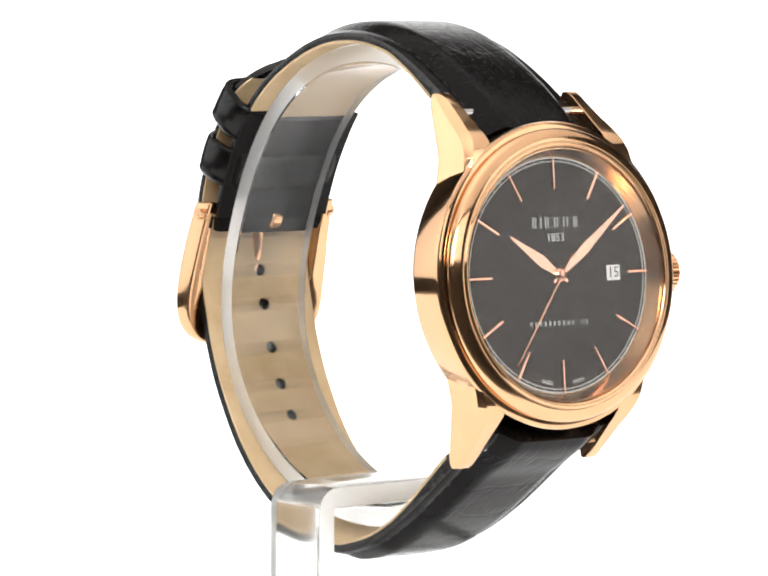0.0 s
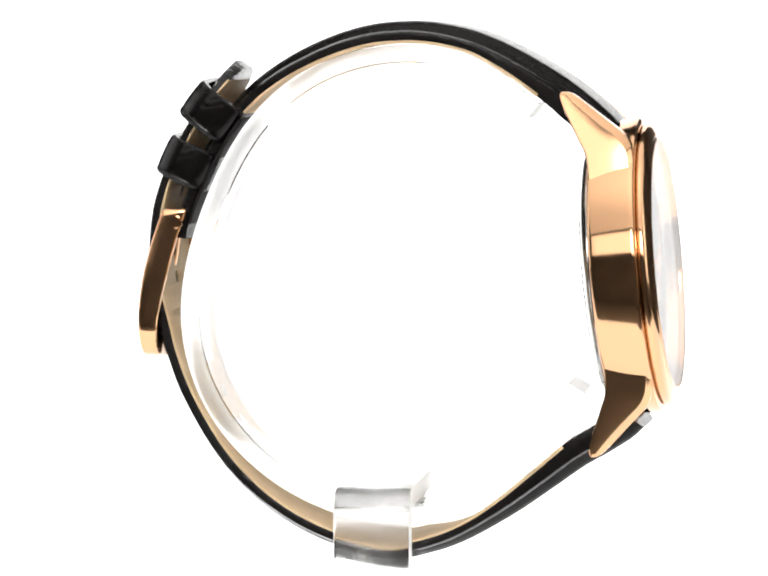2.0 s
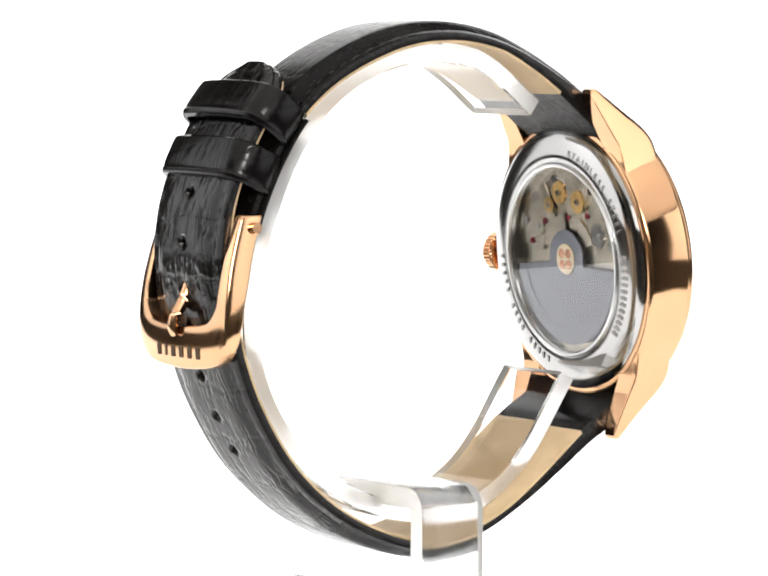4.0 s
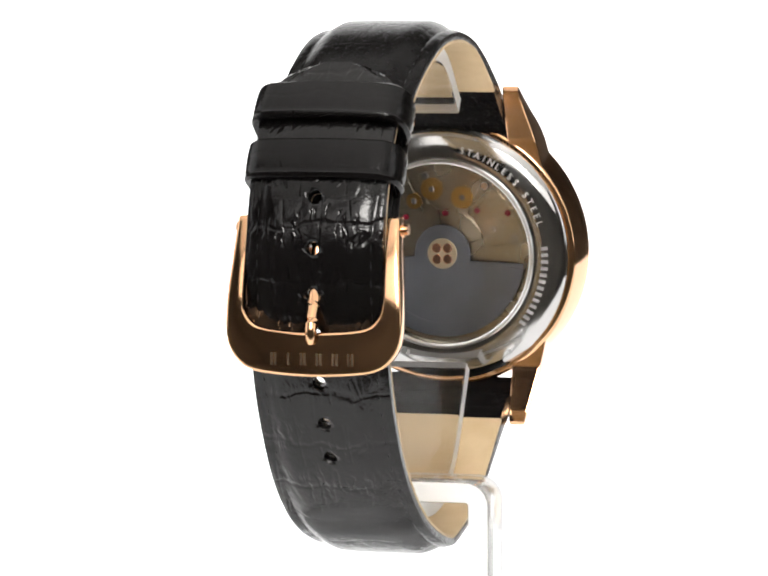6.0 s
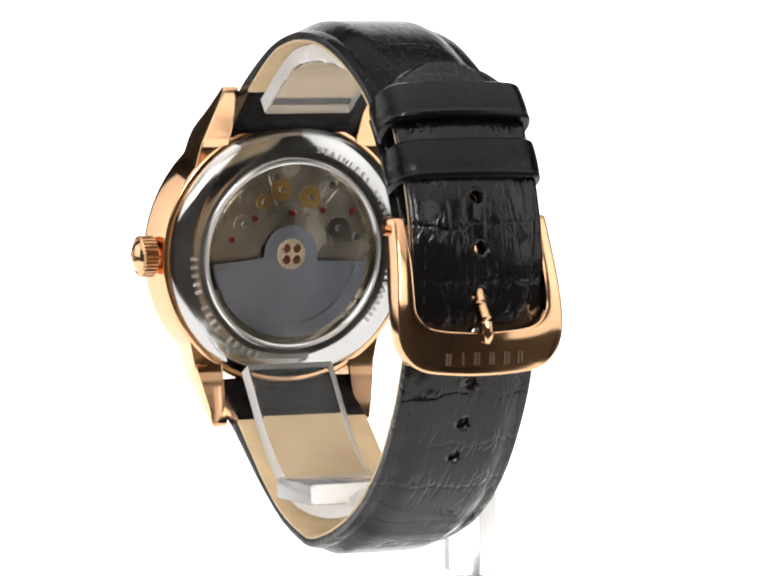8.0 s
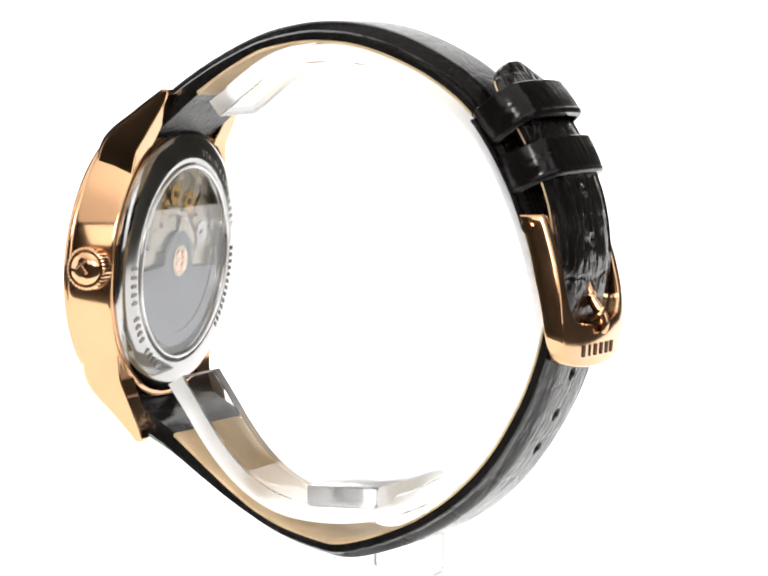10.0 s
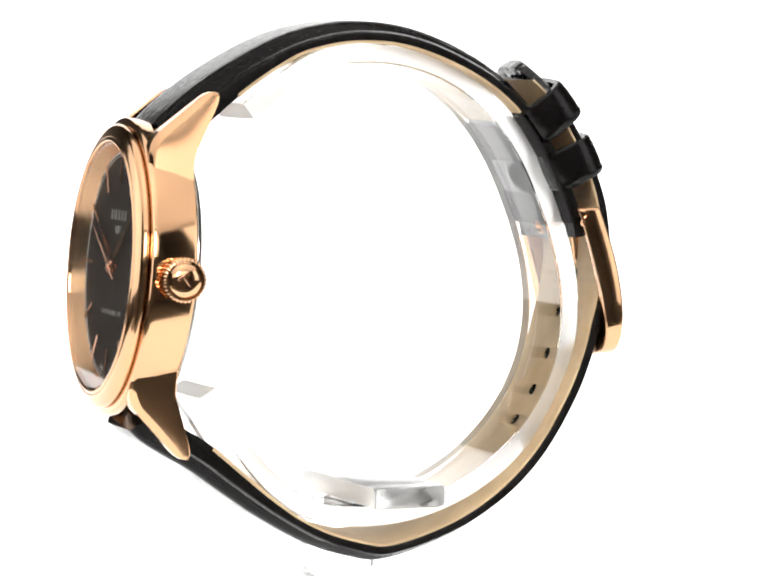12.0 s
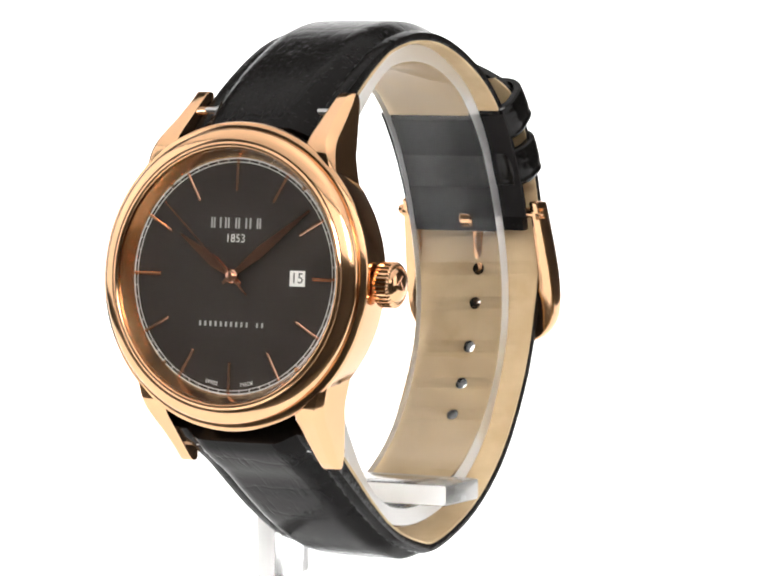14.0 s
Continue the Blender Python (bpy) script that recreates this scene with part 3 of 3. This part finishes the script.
def section(width, thick, bulge, n=25):
    """Half-rounded padded band: points (across, out) once round, from the outer face."""
    pts = []
    for i in range(n):
        u = -1 + 2 * i / (n - 1)
        out = -shoulder(u, bulge)
        if abs(u) > 0.999:
            out -= 0.3
        pts.append((u * width / 2, out, u))
    edge = -bulge - 0.52
    thick = max(thick, bulge + 1.5)
    pts.append((width / 2 + 0.08, (edge - thick) / 2, 1))
    pts.append((width / 2 - 0.15, -thick, 0.98))
    pts.append((0, -thick, 0))
    pts.append((-width / 2 + 0.15, -thick, -0.98))
    pts.append((-width / 2 - 0.08, (edge - thick) / 2, -1))
    return pts


def band(points, n, width, thick, bulge, proud):
    """Sweeps the padded section along a line of (y, z); width, thick and bulge are functions of the run 0..1."""
    path, tang, length = smooth_path([(0, y, z) for y, z in points], n)
    path = [p + Vector((0, -t.z, t.y)) * proud for p, t in zip(path, tang)]
    bm = bmesh.new()
    uvs = bm.loops.layers.uv.new("UVMap")
    rows, coords = [], {}
    for i in range(n):
        f = i / (n - 1)
        p, t = path[i], tang[i]
        out = Vector((0, -t.z, t.y))
        row = []
        for x, o, u in section(width(f), thick(f), bulge(f)):
            q = p + out * o
            v = bm.verts.new((x + strap_x(q.y), q.y + swing(x, q.y), q.z))
            coords[v] = (x, f * length)
            row.append(v)
        rows.append(row)
    grid_faces(bm, rows)
    bm.faces.new(rows[0])
    bm.faces.new(rows[-1])
    for fc in bm.faces:
        for lp in fc.loops:
            lp[uvs].uv = coords[lp.vert]
    return bm, path, tang, length


def lining_band(path, tang, length, width, thick, s0, s1):
    """Thin inner lining, a little proud of the inner face."""
    n = len(path)
    bm = bmesh.new()
    uvs = bm.loops.layers.uv.new("UVMap")
    rows, coords = [], {}
    for i in range(n):
        f = i / (n - 1)
        if not s0 <= f <= s1:
            continue
        p, t = path[i], tang[i]
        out = Vector((0, -t.z, t.y))
        row = []
        w = width(f) / 2 - 0.1
        for x, o in ((-w, -thick(f) * 0.9), (w, -thick(f) * 0.9), (w, -thick(f) - 0.04), (w - 0.2, -thick(f) - 0.1), (-w + 0.2, -thick(f) - 0.1), (-w, -thick(f) - 0.04)):
            q = p + out * o
            v = bm.verts.new((x * 1.012 + strap_x(q.y), q.y + swing(x, q.y), q.z))
            coords[v] = (x, f * length)
            row.append(v)
        rows.append(row)
    grid_faces(bm, rows)
    bm.faces.new(rows[0])
    bm.faces.new(rows[-1])
    for fc in bm.faces:
        for lp in fc.loops:
            lp[uvs].uv = coords[lp.vert]
    return bm


def stitching(path, tang, length, width, bulge, s0, s1):
    bm = bmesh.new()
    n = len(path)
    step = 2.3
    for side in (-1, 1):
        s = s0 * length
        while s + 1.7 < s1 * length:
            pts = []
            for d, dip in ((0.0, -0.3), (0.3, -0.15), (0.9, -0.09), (1.5, -0.15), (1.8, -0.3)):
                f = (s + d) / length
                k = min(n - 1, int(f * (n - 1)))
                g = f * (n - 1) - k
                p = path[k].lerp(path[min(n - 1, k + 1)], g)
                t = tang[k]
                out = Vector((0, -t.z, t.y))
                q = p + out * (0.06 - shoulder(0.83, bulge(f)) + dip)
                x = side * 0.83 * width(f) / 2
                pts.append((x + strap_x(q.y), q.y + swing(x, q.y), q.z))
            tube(pts, 0.11, bm, 5)
            s += step
    return bm


def painted_edges(ob):
    """The cut sides of the strap carry a thick, wrinkled, glossy black paint."""
    ob.data.materials.append(EDGE)
    for p in ob.data.polygons:
        if abs(p.normal.x) > 0.7:
            p.material_index = 1


def mixed(a, b, f):
    return a + (b - a) * f


UPPER = [(-33.9, 23.2), (-32.2, 25.0), (-29.0, 27.7), (-25.4, 30.2), (-20.4, 33.1), (-15, 35.5), (-9.5, 36.8), (-4.8, 37.1), (0.5, 36.6), (6, 35.0), (11.8, 32.2), (16.5, 28.9), (20.2, 25.0), (23.2, 20.2), (25.4, 15.6), (27.2, 10.6), (27.8, 7.4)]
LOWER = [(-37.2, -17.8), (-35.5, -19.4), (-32.4, -21.4), (-29, -23.4), (-24.4, -26.7), (-19, -30.4), (-12.2, -34.2), (-6, -36.2), (-1.8, -36.7), (4.3, -35.2), (10.8, -32.4), (16.8, -28.2), (21.8, -22.7), (26.0, -15.5), (28.3, -9.6), (29.4, -5.2), (30.4, -0.8), (30.9, 4.7), (30.5, 10.2), (29.3, 14.9), (27.0, 20.2), (23.4, 26.2), (19.6, 31.3)]


def up_width(f):
    return mixed(20.2, 18.0, f)


def up_thick(f):
    return 4.4 if f < 0.08 else mixed(4.4, 3.0, min(1, (f - 0.08) / 0.2)) - 0.7 * max(0, f - 0.55) / 0.45


def up_bulge(f):
    return mixed(1.6, 1.15, min(1, f / 0.4)) if f < 0.6 else mixed(1.15, 0.5, (f - 0.6) / 0.4)


def low_width(f):
    w = mixed(20.4, 18.9, min(1, f / 0.55))
    tip = (1 - f) * 128
    return w if tip > 8 else w * math.sqrt(max(0.06, 1 - ((8 - tip) / 8.4) ** 2.6))


def low_thick(f):
    return 4.4 if f < 0.06 else mixed(4.4, 2.7, min(1, (f - 0.06) / 0.14)) - 0.9 * max(0, f - 0.5) / 0.5


def low_bulge(f):
    return mixed(1.6, 0.85, min(1, f / 0.3)) if f < 0.45 else mixed(0.85, 0.4, min(1, (f - 0.45) / 0.25))


bm, path, tang, length = band(UPPER, 110, up_width, up_thick, up_bulge, 0.05)
upper = part("upper_strap", bm, HIDE_SMOOTH, watch, "black polished leather strap half with the buckle")
painted_edges(upper)
part("lining", lining_band(path, tang, length, up_width, up_thick, 0.13, 0.75), LINING, upper, "tan leather lining")
part("fold", lining_band(path, tang, length, lambda f: up_width(f) + 1.2, lambda f: up_thick(f) + 0.35, 0.745, 0.975), FOLD, upper, "black leather fold that holds the loops")
part("stitching", stitching(path, tang, length, up_width, up_bulge, 0.04, 0.80), THREAD, upper, "black stitches along the edges")

LOWER_UP = LOWER[::-1]
bm, lpath, ltang, llength = band(LOWER_UP, 190, lambda f: low_width(1 - f), lambda f: low_thick(1 - f), lambda f: low_bulge(1 - f), 0.55)
HOLE_Z = (13.9, 7.2, 1.3, -4.6, -10.7, -16.3, -21.2)


def holes():
    """Round punches through the lower strap half, one for each hole."""
    cut = bmesh.new()
    spots = []
    for z in HOLE_Z:
        k = min((i for i in range(len(lpath)) if lpath[i].y > 5), key=lambda i: abs(lpath[i].z - z))
        p, t = lpath[k], ltang[k]
        out = Vector((0, -t.z, t.y))
        spots.append((p, out))
        m = Matrix((Vector((1, 0, 0)), t, out)).transposed().to_4x4()
        m = lift(strap_x(p.y), p.y, p.z) @ m
        lathe([(0.95, -4), (0.95, 2)], m, 16, closed=False, bm=cut)
    return cut, spots


def punched(ob, cut_mesh):
    cutter = bpy.data.objects.new("punch", cut_mesh)
    scene.collection.objects.link(cutter)
    md = ob.modifiers.new("holes", "BOOLEAN")
    md.operation, md.object, md.solver = "DIFFERENCE", cutter, "EXACT"
    bpy.context.view_layer.update()
    me = bpy.data.meshes.new_from_object(ob.evaluated_get(bpy.context.evaluated_depsgraph_get()))
    ob.modifiers.clear()
    old = ob.data
    ob.data = me
    bpy.data.objects.remove(cutter)
    bpy.data.meshes.remove(old)


lower = part("lower_strap", bm, HIDE, watch, "black embossed leather strap half with punched holes, tip through the loops")
painted_edges(lower)
low_lining = part("lining", lining_band(lpath, ltang, llength, lambda f: low_width(1 - f), lambda f: low_thick(1 - f), 0.012, 0.925), LINING, lower, "tan leather lining with punched holes")
part("stitching", stitching(lpath, ltang, llength, lambda f: low_width(1 - f), lambda f: low_bulge(1 - f), 0.06, 0.97), THREAD, lower, "black stitches along the edges")
cut, spots = holes()
cut_mesh = mesh_from("punch", cut, EDGE)
punched(lower, cut_mesh)
punched(low_lining, cut_mesh)


# keeper loops round both halves
def keeper(centre, lean, depth, height):
    """A leather loop: a rounded rectangle swept once round, seen along the strap."""
    w, t = 21.4, 1.0
    m = lift(strap_x(centre[0]), centre[0], centre[1]) @ Matrix.Rotation(-SKEW, 4, "Z") @ Matrix.Rotation(radians(lean), 4, "X")
    line = []
    r = 2.8
    for cx, cy, a0 in ((w / 2 - r, depth / 2 - r, 0), (-w / 2 + r, depth / 2 - r, 90), (-w / 2 + r, -depth / 2 + r, 180), (w / 2 - r, -depth / 2 + r, 270)):
        for k in range(7):
            a = radians(a0 + 15 * k)
            line.append((cx, cy, math.cos(a), math.sin(a), r))
        if a0 == 0:
            line += [(cx * (1 - k / 5), cy, 0.0, 1.0, r) for k in range(1, 10)]
    bm = bmesh.new()
    uvs = bm.loops.layers.uv.new("UVMap")
    rows, coords = [], {}

    def bow(x, side):
        # the outer face swells over the padded strap
        return 0.75 * (1 - (2 * x / w) ** 2) if side > 0 else 0.0

    for cx, cy, c, s, r in line:
        row = []
        for o, h in ((0, -height / 2 + 0.25), (-0.25, -height / 2), (-t, -height / 2), (-t, height / 2), (-0.25, height / 2), (0, height / 2 - 0.25), (0.12, height / 4), (0.15, 0), (0.12, -height / 4), (0.02, -height / 2 + 0.95), (0.14, -height / 2 + 0.6)):
            v = bm.verts.new(m @ Vector((cx + (r + o) * c, cy + (r + o) * s + bow(cx + (r + o) * c, cy), h)))
            coords[v] = (cx + r * c + 40, h + cy)
            row.append(v)
        rows.append(row)
    grid_faces(bm, rows, closed_v=True)
    for fc in bm.faces:
        for lp in fc.loops:
            lp[uvs].uv = coords[lp.vert]
    return part("keeper", bm, HIDE_LOOP, watch, "black leather keeper loop")


keeper((21.8, 24.35), 37, 7.5, 5.6)
keeper((25.25, 17.4), 25, 7.2, 5.6)


# buckle
def buckle():
    w = 24.1
    # outline seen from behind: side arms and a broad rounded foot, from the bar down
    outer = [(-w / 2 + 0.9, 11.3), (-w / 2 + 0.5, 6), (-w / 2, 0), (-w / 2, -4.2), (-w / 2 + 0.7, -6.6), (-w / 2 + 2.6, -8.6), (-w / 2 + 5.6, -9.4), (0, -9.75)]
    outer += [(-x, z) for x, z in outer[-2::-1]]
    inner = [(9.55, 11.3), (9.55, 6), (9.6, 0), (9.2, -1.6), (7.9, -3.0), (5.4, -3.6), (0, -3.9)]
    inner += [(-x, z) for x, z in inner[-2::-1]]

    def shell(z):
        # the plate's outer face bows outward and leans in at the bar
        return 28.0 + 4.5 * math.cos(radians((z + 4.5) * 4.8))

    def deep(z):
        return mixed(2.5, 3.4, min(1, max(0, (z + 6.5) / 9)))

    po, _, _ = smooth_path([(x, z, 0) for x, z in outer], 72)
    pi_, _, _ = smooth_path([(x, z, 0) for x, z in inner], 72)
    pi_ = pi_[::-1]
    bm = bmesh.new()
    rows = []
    for o, i in zip(po, pi_):
        row = []
        for q, f, e in ((o, 1, 0.25), (o, 0, 0.0), (i, 0, 0.0), (i, 1, 0.0)):
            y = shell(q.y) - (deep(q.y) if f else 0)
            bow = 0.006 * q.x * q.x
            row.append(bm.verts.new((q.x + strap_x(30), y - bow - q.x * SKEW, q.y)))
        rows.append(row)
    grid_faces(bm, rows)
    bm.faces.new(rows[0])
    bm.faces.new(rows[-1])
    bmesh.ops.recalc_face_normals(bm, faces=bm.faces)
    rims = [e for e in bm.edges if e.calc_face_angle(0) > 0.8]
    bmesh.ops.bevel(bm, geom=rims, offset=0.4, segments=3, affect="EDGES", profile=0.5, clamp_overlap=True)
    ob = part("buckle", bm, GOLD, watch, "polished rose gold pin buckle", 30)
    x0 = strap_x(28)
    part("buckle_bar", tube([(x0 - 11.9, 26.5 + 11.9 * SKEW, 9.6), (x0 + 11.9, 26.5 - 11.9 * SKEW, 9.6)], 0.75, seg=16), GOLD, ob)
    line, _, _ = smooth_path([(x0, 27.4, 9.4), (x0, 29.0, 7.4), (x0, 29.7, 3.4), (x0, 31.2, -0.4), (x0, 32.6, -2.6), (x0, 33.0, -4.2), (x0, 32.7, -5.2)], 26)
    bm = tube(line, 0.85, seg=12, taper=[1.0] * 22 + [0.95, 0.9, 0.8, 0.6])
    part("tongue", bm, GOLD, ob, "rose gold buckle tongue")
    loop = lathe([(0.8, -1.0), (1.5, -1.0), (1.75, -0.7), (1.75, 0.7), (1.5, 1.0), (0.8, 1.0)], lift(x0, 26.3, 9.2) @ Matrix.Rotation(radians(90), 4, "Y"), 24)
    part("tongue_loop", loop, GOLD, ob, "rose gold loop of the tongue on its bar")
    for sx in (-1, 1):
        m = lift(x0 + sx * 11.05, 26.4 - sx * 11.05 * SKEW, 9.3) @ Matrix.Rotation(radians(90 * sx), 4, "Y")
        pin = lathe([(0.0, 0.05), (0.35, 0.05), (0.4, 0.25), (0.75, 0.3), (0.8, 0.1), (0.8, -0.4), (0.0, -0.4)], m, 20, closed=False)
        part("bar_end", pin, GOLD, ob, "small round end of the spring bar")
    for x in (-5.6, -5.1, -3.5, -3.0, -1.3, -0.8, 0.9, 1.4, 3.2, 5.0, 5.5):
        y = shell(-7.4) - 0.006 * x * x - x * SKEW
        slope = math.degrees(math.atan((shell(-6.7) - shell(-8.1)) / 1.4))
        lean = Matrix.Rotation(radians(-90 - slope), 4, "X")
        part("engraved_mark", prism(rect(0.3, 1.6), -0.1, 0.03, lift(x + strap_x(30), y, -7.4) @ lean), ENGRAVED, ob)


buckle()

# ---- the clear acrylic display stand ----
stand = thing("display_stand", "clear acrylic C-shaped watch stand on a flat stem", "display stand")


def frosted_sides(ob):
    """The sawn edges of the sheet are matt; its broad faces are clear."""
    ob.data.materials.append(FROSTED)
    for p in ob.data.polygons:
        if abs(p.normal.x) > 0.9 or p.index >= len(ob.data.polygons) - 2:
            p.material_index = 1
    ob.visible_shadow = False


def ring():
    yc, zc, ro, ri, x0, x1 = -4.5, 0.9, 33.2, 30.5, -6.5, 7.2
    bm = bmesh.new()
    rows = []
    a0, a1, n = 126.0, 211.0 - 360, 120

    def squeezed(deg):
        # the buckled strap presses the springy hoop in at the clasp and at both ends
        ease = lambda p: p * p * (3 - 2 * p)
        low = ease(min(1, max(0, (-100 - deg) / 45)))
        high = ease(min(1, max(0, (deg - 100) / 25)))
        return 2.9 * math.exp(-((deg - 21) / 34) ** 2) + 4.6 * low + 2.2 * high

    for i in range(n + 1):
        a = radians(a0 + (a1 - a0) * i / n)
        c, s = math.cos(a), math.sin(a)
        d = squeezed(math.degrees(a))
        row = []
        for x, r in ((x0 + 0.2, ri), (x1 - 0.2, ri), (x1, ri + 0.2), (x1, ro - 0.2), (x1 - 0.2, ro), (x0 + 0.2, ro), (x0, ro - 0.2), (x0, ri + 0.2)):
            row.append(bm.verts.new((x, yc + (r - d) * c, zc + (r - d) * s)))
        rows.append(row)
    grid_faces(bm, rows)
    bm.faces.new(rows[0])
    bm.faces.new(rows[-1])
    ob = part("ring", bm, ACRYLIC, stand, "", 40)
    frosted_sides(ob)
    return ob


ring()


def bracket():
    """A flat bar bent through a right angle: across under the ring, then down as the stem."""
    y0, y1, t = -6.0, 4.5, 3.0
    top = -26.3
    line = [(13.2, top), (-13.0, top)] + [(-13.0 - 3.4 * math.sin(radians(a)), top - 3.4 + 3.4 * math.cos(radians(a))) for a in range(15, 91, 15)] + [(-16.4, -41.0)]
    low = [(13.2, top - t), (-13.0, top - t)] + [(-13.0 - 0.4 * math.sin(radians(a)), top - t - 0.4 + 0.4 * math.cos(radians(a))) for a in range(15, 91, 15)] + [(-13.4, -41.0)]
    bm = bmesh.new()
    rows = []
    for (xa, za), (xb, zb) in zip(line, low):
        rows.append([bm.verts.new((xa, y0, za)), bm.verts.new((xa, y1, za)), bm.verts.new((xb, y1, zb)), bm.verts.new((xb, y0, zb))])
    grid_faces(bm, rows)
    bm.faces.new(rows[0])
    bm.faces.new(rows[-1])
    bmesh.ops.recalc_face_normals(bm, faces=bm.faces)
    rims = [e for e in bm.edges if e.calc_face_angle(0) > 0.8]
    bmesh.ops.bevel(bm, geom=rims, offset=0.5, segments=2, affect="EDGES", profile=0.5, clamp_overlap=True)
    ob = part("stem", bm, ACRYLIC_BAR, stand)
    ob.data.materials.append(SAWN)
    for p in ob.data.polygons:
        if abs(p.normal.y) > 0.9:
            p.material_index = 1
    ob.visible_shadow = False


bracket()
part("neck", box_bm(-5.2, 6.4, -6.4, 4.0, -29.8, -29.2, 0.1), ACRYLIC, stand).visible_shadow = False
part("foot", box_bm(-17.4, 17.4, -6.0, 4.5, FLOOR_Z + 0.1, -41.2, 0.5), ACRYLIC_BAR, stand, "clear acrylic block under the stem")


# ---- movement ----
def motions():
    """The stand and the watch turn steadily on the vertical; the second hand sweeps."""
    rate, start = 20.831, 41.67
    times = [14.0 * i / 14 for i in range(15)]
    for ob in (watch, stand):
        walk(ob, [(t, pose(0, 0, 0, 0, 0, start + rate * t)) for t in times])
    base = Matrix.LocRotScale(DIAL_AXES.translation * MM, DIAL_AXES.to_quaternion(), None)
    walk(second_hand, [(t, base @ Matrix.Translation((0, 0, 1.02 * MM)) @ turn(-(216.0 + 6.85 * t))) for t in times])


motions()
